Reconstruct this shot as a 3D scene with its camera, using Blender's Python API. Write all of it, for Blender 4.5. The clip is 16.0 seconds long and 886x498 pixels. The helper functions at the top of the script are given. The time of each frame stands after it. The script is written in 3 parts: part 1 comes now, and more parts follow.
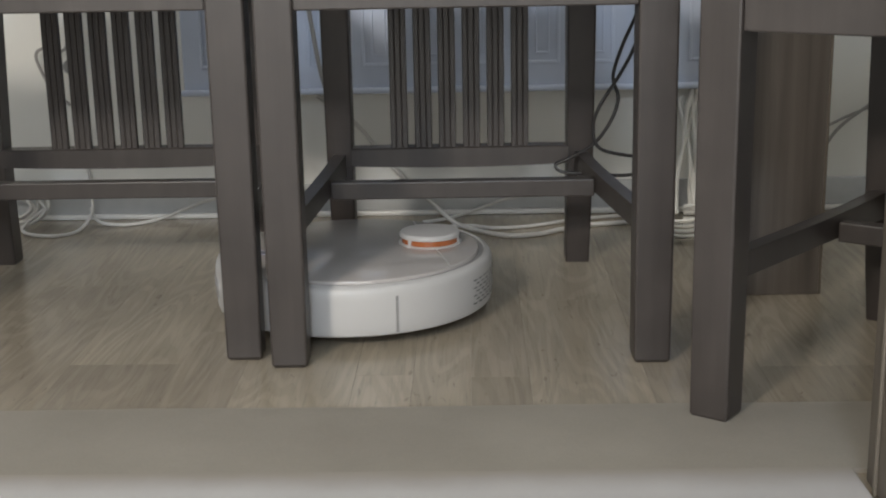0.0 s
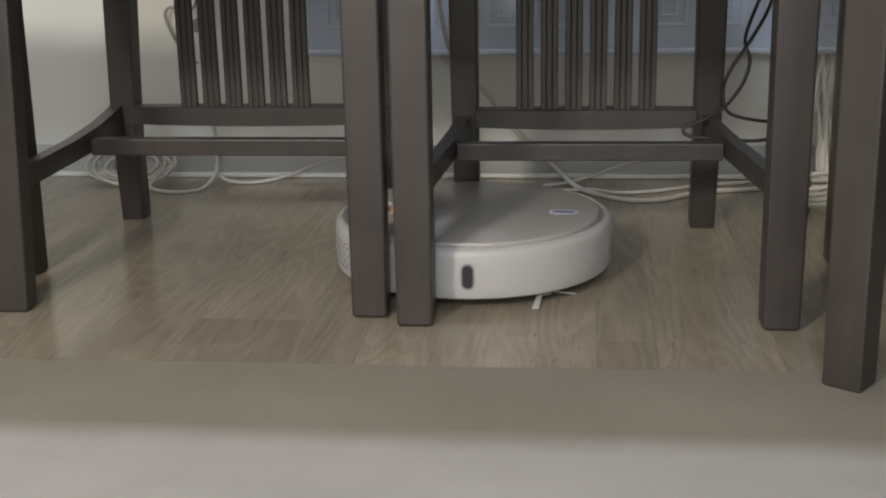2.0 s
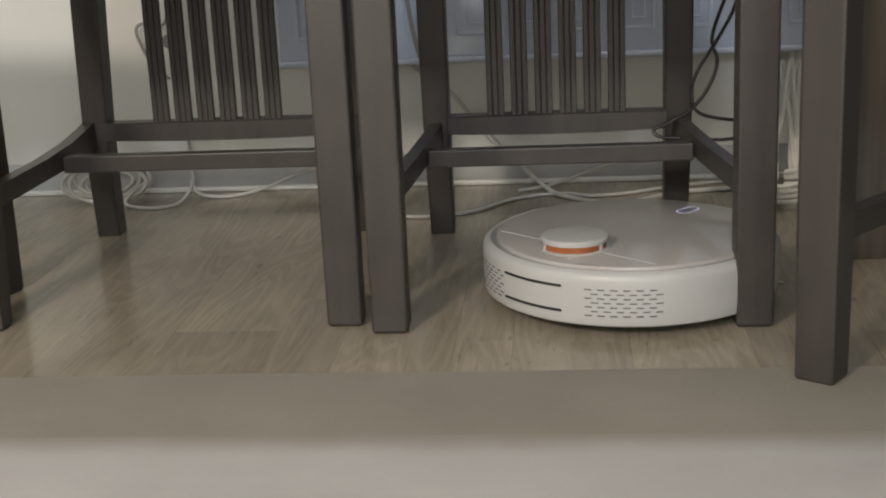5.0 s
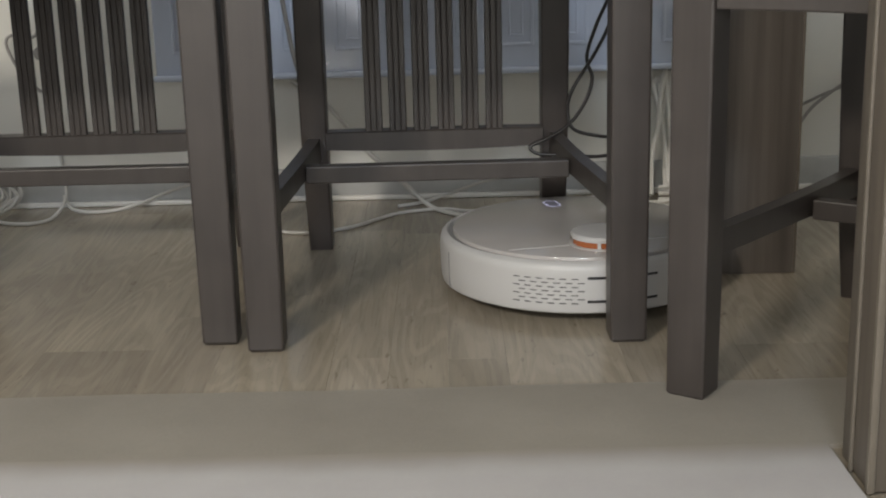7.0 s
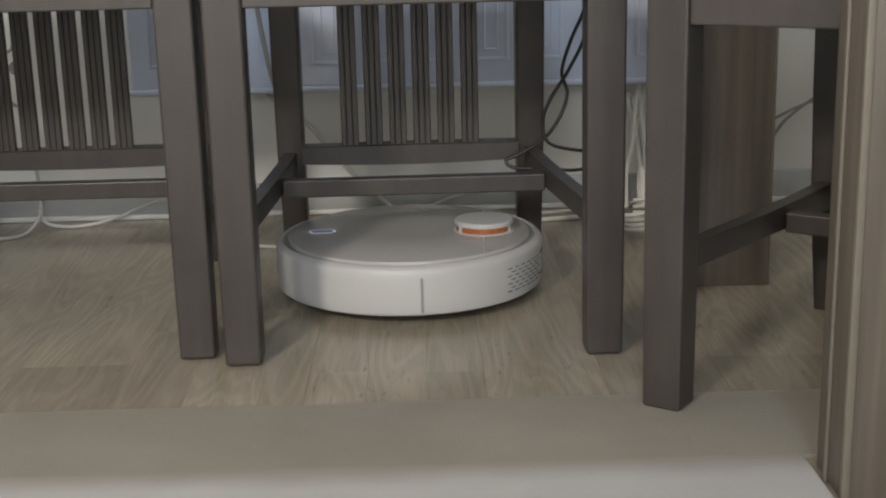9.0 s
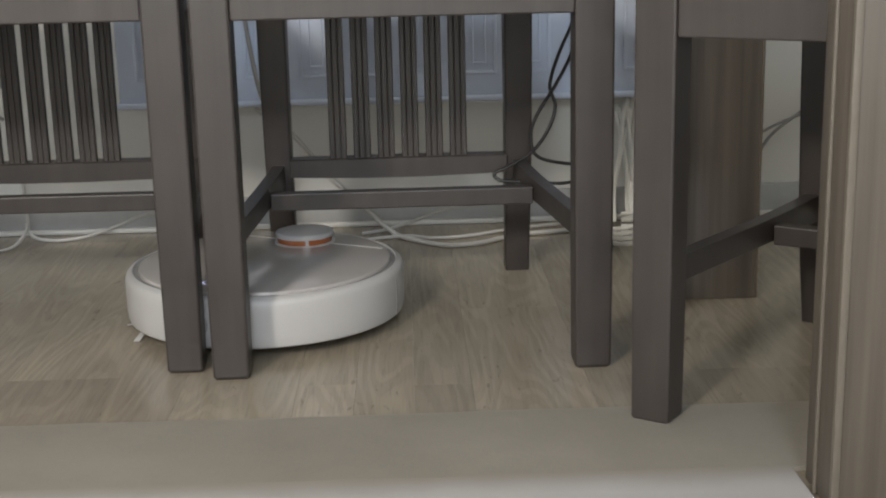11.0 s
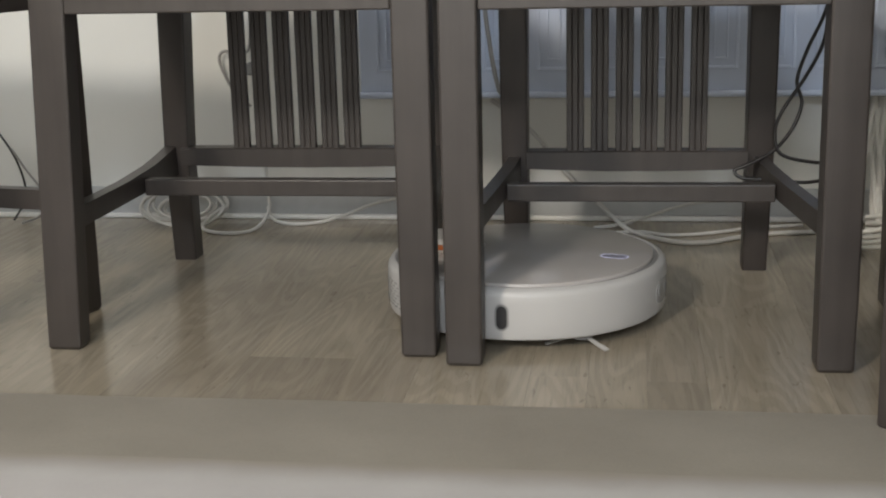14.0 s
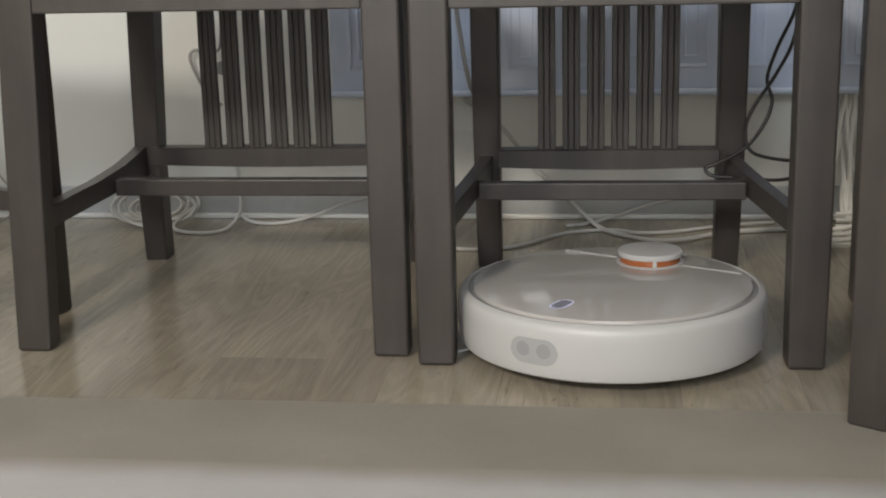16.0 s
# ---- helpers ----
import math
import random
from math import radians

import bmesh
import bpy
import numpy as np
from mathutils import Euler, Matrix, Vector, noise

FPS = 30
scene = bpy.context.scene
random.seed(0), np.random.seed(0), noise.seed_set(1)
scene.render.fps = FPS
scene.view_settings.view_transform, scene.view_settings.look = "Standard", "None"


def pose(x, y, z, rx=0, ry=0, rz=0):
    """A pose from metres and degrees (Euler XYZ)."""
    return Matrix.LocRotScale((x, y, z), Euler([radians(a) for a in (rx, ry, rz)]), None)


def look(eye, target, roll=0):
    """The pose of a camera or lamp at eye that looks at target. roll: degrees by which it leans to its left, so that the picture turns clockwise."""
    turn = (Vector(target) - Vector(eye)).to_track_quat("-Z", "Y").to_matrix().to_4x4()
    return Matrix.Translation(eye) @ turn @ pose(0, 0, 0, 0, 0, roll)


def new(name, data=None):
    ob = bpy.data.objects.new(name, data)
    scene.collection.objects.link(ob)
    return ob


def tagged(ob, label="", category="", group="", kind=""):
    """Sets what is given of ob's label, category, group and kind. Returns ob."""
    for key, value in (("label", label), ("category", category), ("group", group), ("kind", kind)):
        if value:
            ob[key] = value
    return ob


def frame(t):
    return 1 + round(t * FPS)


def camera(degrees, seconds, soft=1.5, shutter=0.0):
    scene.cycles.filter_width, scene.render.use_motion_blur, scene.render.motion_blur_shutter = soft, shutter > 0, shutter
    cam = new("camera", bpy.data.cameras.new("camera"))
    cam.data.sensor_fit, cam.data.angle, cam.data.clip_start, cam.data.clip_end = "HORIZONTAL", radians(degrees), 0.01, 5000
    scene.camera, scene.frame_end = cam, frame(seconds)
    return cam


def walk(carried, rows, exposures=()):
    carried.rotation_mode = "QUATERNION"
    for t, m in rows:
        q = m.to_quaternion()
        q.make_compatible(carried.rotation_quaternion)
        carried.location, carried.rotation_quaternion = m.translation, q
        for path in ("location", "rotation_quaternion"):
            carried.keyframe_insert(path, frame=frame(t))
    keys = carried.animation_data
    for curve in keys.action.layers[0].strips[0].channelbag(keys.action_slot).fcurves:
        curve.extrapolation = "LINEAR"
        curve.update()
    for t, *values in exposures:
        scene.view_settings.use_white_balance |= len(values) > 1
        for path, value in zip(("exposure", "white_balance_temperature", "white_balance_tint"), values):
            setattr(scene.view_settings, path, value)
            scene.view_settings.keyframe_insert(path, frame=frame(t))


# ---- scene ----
cam = camera(37.0, 16.0, 2.0, 0.2)
PATH = [
    (0, (0.064, -0.112, 0.53), (0.02, 1.823, 0.027), -1.1),
    (0.5, (0.065, -0.113, 0.528), (0.011, 1.818, 0.01), -1.3),
    (1, (0.054, -0.107, 0.519), (-0.1, 1.815, -0.01), -1.7),
    (1.5, (0.041, -0.109, 0.52), (-0.161, 1.806, -0.02), -1.3),
    (2, (0.037, -0.111, 0.524), (-0.164, 1.802, -0.026), -1.1),
    (2.5, (0.044, -0.109, 0.519), (-0.162, 1.805, -0.026), -1.7),
    (3, (0.052, -0.106, 0.517), (-0.157, 1.804, -0.037), -2.2),
    (3.5, (0.056, -0.116, 0.521), (-0.142, 1.797, -0.031), -2.4),
    (4, (0.054, -0.117, 0.519), (-0.136, 1.797, -0.03), -2.6),
    (6.5, (0.055, -0.112, 0.519), (-0.058, 1.817, 0.002), -1.9),
    (7, (0.065, -0.111, 0.524), (0.056, 1.819, 0.001), -1.5),
    (7.5, (0.065, -0.113, 0.523), (0.07, 1.819, 0.005), -1.5),
    (8, (0.068, -0.112, 0.522), (0.085, 1.82, 0.004), -1.3),
    (8.5, (0.065, -0.114, 0.521), (0.088, 1.818, 0.004), -1.7),
    (9, (0.062, -0.118, 0.527), (0.092, 1.816, 0.022), -1.4),
    (11.5, (0.061, -0.117, 0.523), (0.112, 1.823, 0.04), -1.3),
    (12, (0.063, -0.116, 0.522), (0.112, 1.824, 0.038), -1.2),
    (12.5, (0.059, -0.11, 0.516), (0.009, 1.831, 0.034), -1.6),
    (13, (0.036, -0.109, 0.515), (-0.198, 1.818, 0.033), -1.6),
    (13.5, (0.031, -0.117, 0.517), (-0.246, 1.805, 0.036), -1.3),
    (14, (0.037, -0.115, 0.515), (-0.239, 1.807, 0.036), -1.4),
    (14.5, (0.038, -0.112, 0.515), (-0.231, 1.81, 0.032), -1.7),
    (15, (0.037, -0.113, 0.517), (-0.22, 1.81, 0.033), -1.6),
    (15.5, (0.038, -0.115, 0.517), (-0.212, 1.811, 0.038), -1.5),
    (16, (0.04, -0.112, 0.516), (-0.198, 1.814, 0.033), -1.4),
]
EXPOSURES = [(0.0, 0.15, 6250, 10), (0.6, 0.09, 6350, 10), (1.5, -0.08, 6500, 10), (2.5, -0.07, 6550, 10), (3.5, -0.06, 6760, 10), (4.2, -0.05, 6760, 10), (6.5, 0.03, 6480, 10), (7.5, 0.06, 6400, 10), (9.0, 0.06, 6420, 10),
             (11.5, 0.20, 6280, 10), (12.5, 0.22, 6180, 10), (13.1, 0.17, 6280, 10), (14.2, 0.07, 6450, 10), (16.0, 0.05, 6460, 10)]
walk(cam, [(t, look(eye, target, roll)) for t, eye, target, roll in PATH], EXPOSURES)

# ---------------------------------------------------------------- light
world = bpy.data.worlds.new("world")
scene.world = world
world.use_nodes = True
world.node_tree.nodes["Background"].inputs[0].default_value = (0.10, 0.12, 0.16, 1)
world.node_tree.nodes["Background"].inputs[1].default_value = 0.2


def area_lamp(name, m, sx, sy, power, colour):
    data = bpy.data.lights.new(name, "AREA")
    data.shape, data.size, data.size_y = "RECTANGLE", sx, sy
    data.energy, data.color = power, colour
    ob = new(name, data)
    ob.matrix_world = m
    return ob


area_lamp("floor_lamp_light", look((-0.88, -0.63, 1.32), (-0.05, 1.6, 0.15)), 0.22, 0.22, 31, (1.0, 0.90, 0.77))
area_lamp("window_daylight", look((0.05, -2.56, 2.10), (0.0, 2.0, 0.25)), 0.46, 0.46, 40, (0.80, 0.89, 1.0))
# soft fill from the left, added to brighten the wall; no known source
area_lamp("side_fill_light", look((-2.5, 0.95, 1.15), (0.2, 1.9, 0.2)), 1.3, 1.3, 7.5, (0.95, 0.97, 1.0))
# broad low fill, added to reach under the seats; no known source
area_lamp("wide_fill_light", look((0.1, -2.55, 0.95), (0.1, 2.0, 0.45)), 2.4, 1.2, 30, (1.0, 0.97, 0.92))

# ---------------------------------------------------------------- materials


class Mat:
    """A small node-graph builder over one principled material."""

    def __init__(self, name, colour, rough=0.5, metal=0.0):
        self.m = bpy.data.materials.new(name)
        self.m.use_nodes = True
        self.t = self.m.node_tree
        self.b = self.t.nodes["Principled BSDF"]
        self.b.inputs["Base Color"].default_value = (*colour, 1)
        self.b.inputs["Roughness"].default_value = rough
        self.b.inputs["Metallic"].default_value = metal
        self.colour = colour

    def node(self, kind, **values):
        n = self.t.nodes.new(kind)
        for k, v in values.items():
            n.inputs[k].default_value = v
        return n

    def link(self, a, b):
        self.t.links.new(a, b)

    def coords(self, scale, which="Object"):
        c = self.t.nodes.new("ShaderNodeTexCoord")
        mp = self.t.nodes.new("ShaderNodeMapping")
        mp.inputs["Scale"].default_value = scale
        self.link(c.outputs[which], mp.inputs["Vector"])
        return mp.outputs["Vector"]

    def noise(self, scale, size, detail=4, rough=0.55, which="Object"):
        n = self.node("ShaderNodeTexNoise", Scale=size, Detail=detail, Roughness=rough)
        self.link(self.coords(scale, which), n.inputs["Vector"])
        return n.outputs["Fac"]

    def ramp(self, fac, stops):
        r = self.t.nodes.new("ShaderNodeValToRGB")
        e = r.color_ramp.elements
        while len(e) < len(stops):
            e.new(0.5)
        for el, (p, c) in zip(e, stops):
            el.position, el.color = p, (*c, 1)
        self.link(fac, r.inputs["Fac"])
        return r.outputs["Color"]

    def mix(self, fac, a, b, mode="MIX"):
        n = self.t.nodes.new("ShaderNodeMix")
        n.data_type, n.blend_type = "RGBA", mode
        for s, v in ((n.inputs[0], fac), (n.inputs[6], a), (n.inputs[7], b)):
            if isinstance(v, (int, float)):
                s.default_value = v
            elif isinstance(v, tuple):
                s.default_value = (*v, 1)
            else:
                self.link(v, s)
        return n.outputs[2]

    def base(self, colour):
        self.link(colour, self.b.inputs["Base Color"])

    def vary_rough(self, fac, lo, hi):
        n = self.node("ShaderNodeMapRange")
        n.inputs["To Min"].default_value, n.inputs["To Max"].default_value = lo, hi
        self.link(fac, n.inputs["Value"])
        self.link(n.outputs["Result"], self.b.inputs["Roughness"])

    def bump(self, fac, strength, dist):
        n = self.node("ShaderNodeBump", Strength=strength, Distance=dist)
        self.link(fac, n.inputs["Height"])
        self.link(n.outputs["Normal"], self.b.inputs["Normal"])


def plain(name, colour, rough=0.5, metal=0.0, mottled=0.08, size=40.0, bump=0.0):
    m = Mat(name, colour, rough, metal)
    f = m.noise((1, 1, 1), size, 5)
    lo = tuple(c * (1 - mottled) for c in colour)
    hi = tuple(min(1, c * (1 + mottled)) for c in colour)
    m.base(m.ramp(f, [(0.3, lo), (0.7, hi)]))
    m.vary_rough(f, max(0.02, rough - 0.06), min(1, rough + 0.08))
    if bump:
        m.bump(f, bump, 0.002)
    return m.m


def plank_wood(name, gain):
    m = Mat(name, (0.3, 0.25, 0.2), 0.32)
    info = m.t.nodes.new("ShaderNodeObjectInfo")
    sh = m.node("ShaderNodeCombineXYZ")
    mul = m.t.nodes.new("ShaderNodeMath")
    mul.operation = "MULTIPLY"
    mul.inputs[1].default_value = 37.0
    m.link(info.outputs["Random"], mul.inputs[0])
    m.link(mul.outputs[0], sh.inputs[2])
    m.link(mul.outputs[0], sh.inputs[0])

    def shifted(scale, size, detail, rough, distort=0.0):
        add = m.t.nodes.new("ShaderNodeVectorMath")
        add.operation = "ADD"
        m.link(m.coords(scale, "Object"), add.inputs[0])
        m.link(sh.outputs[0], add.inputs[1])
        n = m.node("ShaderNodeTexNoise", Scale=size, Detail=detail, Roughness=rough, Distortion=distort)
        m.link(add.outputs[0], n.inputs["Vector"])
        return add.outputs[0], n.outputs["Fac"]

    _, grain = shifted((170, 9, 20), 1.0, 7, 0.68, 0.6)
    vec, warp = shifted((10, 1.5, 8), 1.0, 2, 0.45, 0.15)
    _, blot = shifted((7, 4, 6), 1.0, 3, 0.5)
    # cathedral figure: contour lines of a slow noise
    ml = m.t.nodes.new("ShaderNodeMath")
    ml.operation = "MULTIPLY"
    ml.inputs[1].default_value = 95.0
    m.link(warp, ml.inputs[0])
    sn = m.t.nodes.new("ShaderNodeMath")
    sn.operation = "SINE"
    m.link(ml.outputs[0], sn.inputs[0])
    base = tuple(c * gain for c in (0.302, 0.264, 0.208))
    a = m.ramp(grain, [(0.30, tuple(c * 0.80 for c in base)), (0.50, base), (0.78, tuple(c * 1.07 for c in base))])
    b = m.ramp(sn.outputs[0], [(0.0, (0.80, 0.78, 0.75)), (0.35, (0.97, 0.965, 0.96)), (0.9, (1.04, 1.04, 1.03))])
    c = m.mix(0.40, a, b, "MULTIPLY")
    tone = m.ramp(info.outputs["Random"], [(0.0, (0.89, 0.885, 0.87)), (0.3, (0.96, 0.96, 0.95)), (0.7, (1.0, 1.0, 0.98)), (1.0, (1.05, 1.05, 1.03))])
    c = m.mix(1.0, c, tone, "MULTIPLY")
    d = m.ramp(blot, [(0.35, (0.9, 0.9, 0.9)), (0.65, (1.06, 1.06, 1.06))])
    c = m.mix(1.0, c, d, "MULTIPLY")
    _, fleck = shifted((95, 24, 20), 1.0, 3, 0.5, 1.2)
    c = m.mix(1.0, c, m.ramp(fleck, [(0.0, (1, 1, 1)), (0.66, (1, 1, 1)), (0.74, (0.70, 0.68, 0.66))]), "MULTIPLY")
    m.base(c)
    m.vary_rough(blot, 0.13, 0.24)
    m.bump(grain, 0.10, 0.0005)
    return m.m


def dark_wood():
    m = Mat("dark_wood", (0.04, 0.03, 0.025), 0.42)
    g = m.noise((60, 60, 4), 1.0, 5, 0.6)
    w = m.noise((1, 1, 1), 14, 3)
    c = m.ramp(g, [(0.3, (0.037, 0.031, 0.028)), (0.7, (0.048, 0.041, 0.037))])
    m.base(m.mix(0.5, c, m.ramp(w, [(0.35, (0.8, 0.8, 0.8)), (0.7, (1.15, 1.12, 1.1))]), "MULTIPLY"))
    m.vary_rough(w, 0.34, 0.5)
    m.bump(g, 0.08, 0.0008)
    return m.m


def brown_panel(name, lo, mid, hi):
    m = Mat(name, mid, 0.45)
    g = m.noise((70, 70, 2.2), 1.0, 6, 0.6)
    w = m.noise((18, 18, 0.8), 1.0, 3)
    c = m.ramp(g, [(0.3, lo), (0.52, mid), (0.78, hi)])
    m.base(m.mix(0.7, c, m.ramp(w, [(0.35, (0.75, 0.73, 0.7)), (0.65, (1.15, 1.13, 1.1))]), "MULTIPLY"))
    m.vary_rough(w, 0.38, 0.55)
    m.bump(g, 0.1, 0.0008)
    return m.m


def wall_paint(name, colour):
    m = Mat(name, colour, 0.75)
    f = m.noise((1, 1, 1), 3.0, 3)
    g = m.noise((1, 1, 1), 260, 3)
    m.base(m.ramp(f, [(0.3, tuple(c * 0.95 for c in colour)), (0.7, colour)]))
    m.bump(g, 0.12, 0.001)
    return m.m


def cloth(name, lo, hi, fibre, strength):
    m = Mat(name, hi, 0.95)
    f = m.noise((1, 1, 1), 5.0, 4)
    g = m.noise((1, 1, 1), fibre, 4, 0.7)
    c = m.ramp(f, [(0.3, lo), (0.7, hi)])
    m.base(m.mix(0.35, c, m.ramp(g, [(0.3, (0.8, 0.8, 0.8)), (0.7, (1.1, 1.1, 1.1))]), "MULTIPLY"))
    m.bump(g, strength, 0.003)
    return m.m


def glow(name, colour, strength):
    m = Mat(name, (0.02, 0.02, 0.02), 0.4)
    m.b.inputs["Emission Color"].default_value = (*colour, 1)
    m.b.inputs["Emission Strength"].default_value = strength
    return m.m


PLANK = plank_wood("plank_wood", 1.0)
PLANK_DARK = plank_wood("plank_wood_dark", 0.84)
PLANK_PALE = plank_wood("plank_wood_pale", 1.16)
DARK = dark_wood()
PANEL = brown_panel("brown_panel_wood", (0.068, 0.060, 0.054), (0.095, 0.083, 0.074), (0.123, 0.107, 0.095))
OAK = brown_panel("grey_oak_panel", (0.078, 0.067, 0.055), (0.103, 0.089, 0.073), (0.130, 0.113, 0.092))
EDGE = plain("pale_edge_band", (0.145, 0.127, 0.102), 0.5)
WALL = wall_paint("white_wall_paint", (0.70, 0.695, 0.655))
CEIL = wall_paint("ceiling_paint", (0.8, 0.8, 0.79))
BOARD = plain("grey_baseboard_paint", (0.42, 0.43, 0.43), 0.45, mottled=0.05)
TRIMW = plain("white_trim_paint", (0.7, 0.69, 0.66), 0.4, mottled=0.05)
BLUE = plain("pale_blue_lacquer", (0.54, 0.60, 0.725), 0.2, mottled=0.06, size=8)
SUBFLOOR = plain("joint_brown", (0.25, 0.22, 0.178), 0.6)
BORDER = cloth("beige_mat_weave", (0.205, 0.187, 0.157), (0.245, 0.225, 0.191), 420, 0.2)
def rug_cloth():
    m = Mat("pale_plush_rug", (0.42, 0.41, 0.4), 0.95)
    f = m.noise((1, 1, 1), 5.0, 4)
    g = m.noise((1, 1, 1), 240, 4, 0.7)
    c = m.ramp(f, [(0.3, (0.345, 0.334, 0.328)), (0.7, (0.395, 0.384, 0.378))])
    c = m.mix(0.12, c, m.ramp(g, [(0.3, (0.85, 0.85, 0.85)), (0.7, (1.08, 1.08, 1.08))]), "MULTIPLY")
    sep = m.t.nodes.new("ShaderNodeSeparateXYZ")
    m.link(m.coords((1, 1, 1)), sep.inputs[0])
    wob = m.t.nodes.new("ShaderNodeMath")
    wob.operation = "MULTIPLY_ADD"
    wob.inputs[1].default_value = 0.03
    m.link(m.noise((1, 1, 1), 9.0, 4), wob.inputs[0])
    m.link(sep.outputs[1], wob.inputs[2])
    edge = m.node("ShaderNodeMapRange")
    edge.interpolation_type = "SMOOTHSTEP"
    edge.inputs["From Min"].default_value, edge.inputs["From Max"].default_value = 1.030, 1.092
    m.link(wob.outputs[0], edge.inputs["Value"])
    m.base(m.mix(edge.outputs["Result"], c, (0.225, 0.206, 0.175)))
    m.bump(g, 0.10, 0.003)
    return m.m


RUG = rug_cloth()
WHITE = plain("white_gloss_plastic", (0.43, 0.425, 0.418), 0.42, mottled=0.02, size=6)
LID = plain("taupe_gloss_lid", (0.39, 0.37, 0.355), 0.06, mottled=0.03, size=6)
GREYP = plain("grey_plastic", (0.22, 0.218, 0.215), 0.45, mottled=0.03)
SMOKED = plain("smoked_sensor_window", (0.33, 0.33, 0.33), 0.2, mottled=0.03)
SMOKED2 = plain("sensor_eye", (0.265, 0.265, 0.27), 0.2, mottled=0.03)
BLACK = plain("black_plastic", (0.015, 0.015, 0.017), 0.35, mottled=0.1)
VENT = plain("vent_shadow_grey", (0.08, 0.08, 0.08), 0.6)
ORANGE = plain("amber_lidar_window", (0.30, 0.095, 0.034), 0.18, mottled=0.12, size=60)
CABLEW = plain("white_cable_pvc", (0.50, 0.49, 0.465), 0.45, mottled=0.06)
CABLEV = plain("bright_white_cable_pvc", (0.74, 0.73, 0.69), 0.4, mottled=0.05)
CABLEG = plain("grey_cable_pvc", (0.27, 0.26, 0.25), 0.45, mottled=0.06)
CABLEB = plain("black_cable_pvc", (0.014, 0.013, 0.013), 0.4, mottled=0.1)
LEDM = glow("led_light", (0.70, 0.70, 1.0), 0.9)
BUTTON = plain("button_plastic", (0.24, 0.24, 0.29), 0.2, mottled=0.03)
LAMPM = glow("lamp_diffuser", (1.0, 0.90, 0.76), 6.0)
BRISTLE = plain("pale_bristle", (0.46, 0.45, 0.43), 0.6)

# ---------------------------------------------------------------- builders


def finish(name, bm, material, parent=None, label="", smooth=True, angle=35):
    me = bpy.data.meshes.new(name)
    bmesh.ops.recalc_face_normals(bm, faces=bm.faces)
    bm.to_mesh(me)
    bm.free()
    me.materials.append(material)
    if smooth:
        for p in me.polygons:
            p.use_smooth = True
        me.set_sharp_from_angle(angle=radians(angle))
    ob = new(name, me)
    if parent is not None:
        ob.parent = parent
    if label:
        ob["label"] = label
    return ob


def part(name, bm, material, parent, label=""):
    return finish(name, bm, material, parent, label, angle=14 if material is DARK else 35)


def box(bm, x0, x1, y0, y1, z0, z1, bevel=0.0, segments=2):
    made = bmesh.ops.create_cube(bm, size=1)["verts"]
    for v in made:
        v.co = Vector(((x0 + x1) / 2 + v.co.x * (x1 - x0), (y0 + y1) / 2 + v.co.y * (y1 - y0), (z0 + z1) / 2 + v.co.z * (z1 - z0)))
    if bevel:
        edges = list({e for v in made for e in v.link_edges})
        bmesh.ops.bevel(bm, geom=edges, offset=bevel, segments=segments, affect="EDGES", profile=0.5)
    return made


def boxed(*args, **kw):
    bm = bmesh.new()
    box(bm, *args, **kw)
    return bm


def loft(bm, rings, close=True):
    """Skins a row of rings, each a list of points of equal number, and caps the ends."""
    vs = [[bm.verts.new(p) for p in ring] for ring in rings]
    n = len(vs[0])
    for a, b in zip(vs, vs[1:]):
        for i in range(n):
            bm.faces.new((a[i], a[(i + 1) % n], b[(i + 1) % n], b[i]))
    if close:
        bm.faces.new(vs[0][::-1])
        bm.faces.new(vs[-1])
    return vs


def square_ring(cx, cy, z, hx, hy, r=0.003):
    pts = []
    for sx, sy, flip in ((1, 1, 0), (-1, 1, 1), (-1, -1, 0), (1, -1, 1)):
        a, b = Vector((cx + sx * hx, cy + sy * (hy - r), z)), Vector((cx + sx * (hx - r), cy + sy * hy, z))
        m = Vector((cx + sx * (hx - r * 0.3), cy + sy * (hy - r * 0.3), z))
        pts += [b, m, a] if flip else [a, m, b]
    return pts


def lathe(profile, steps=96, bm=None, cx=0.0, cy=0.0):
    bm = bm or bmesh.new()
    rings = []
    for r, z in profile:
        rings.append([(cx + r * math.cos(2 * math.pi * i / steps), cy + r * math.sin(2 * math.pi * i / steps), z) for i in range(steps)])
    loft(bm, rings)
    return bm


def tube(name, points, radius, material, parent=None, label=""):
    """A cable through the given points, as a smooth swept mesh."""
    pts = [Vector(p) for p in points]
    path = []
    for i in range(len(pts) - 1):
        p0, p1, p2, p3 = pts[max(i - 1, 0)], pts[i], pts[i + 1], pts[min(i + 2, len(pts) - 1)]
        for k in range(8):
            t = k / 8
            path.append(0.5 * ((2 * p1) + (p2 - p0) * t + (2 * p0 - 5 * p1 + 4 * p2 - p3) * t * t + (3 * p1 - p0 - 3 * p2 + p3) * t ** 3))
    path.append(pts[-1])
    bm = bmesh.new()
    rings, up = [], Vector((0.13, 0.31, 0.94))
    for i, p in enumerate(path):
        d = (path[min(i + 1, len(path) - 1)] - path[max(i - 1, 0)]).normalized()
        a = d.cross(up)
        if a.length < 0.05:
            a = d.cross(Vector((1, 0, 0)))
        a.normalize()
        b = d.cross(a)
        up = -b
        rings.append([p + radius * (math.cos(k * math.pi / 4) * a + math.sin(k * math.pi / 4) * b) for k in range(8)])
    loft(bm, rings)
    return finish(name, bm, material, parent, label, angle=60)


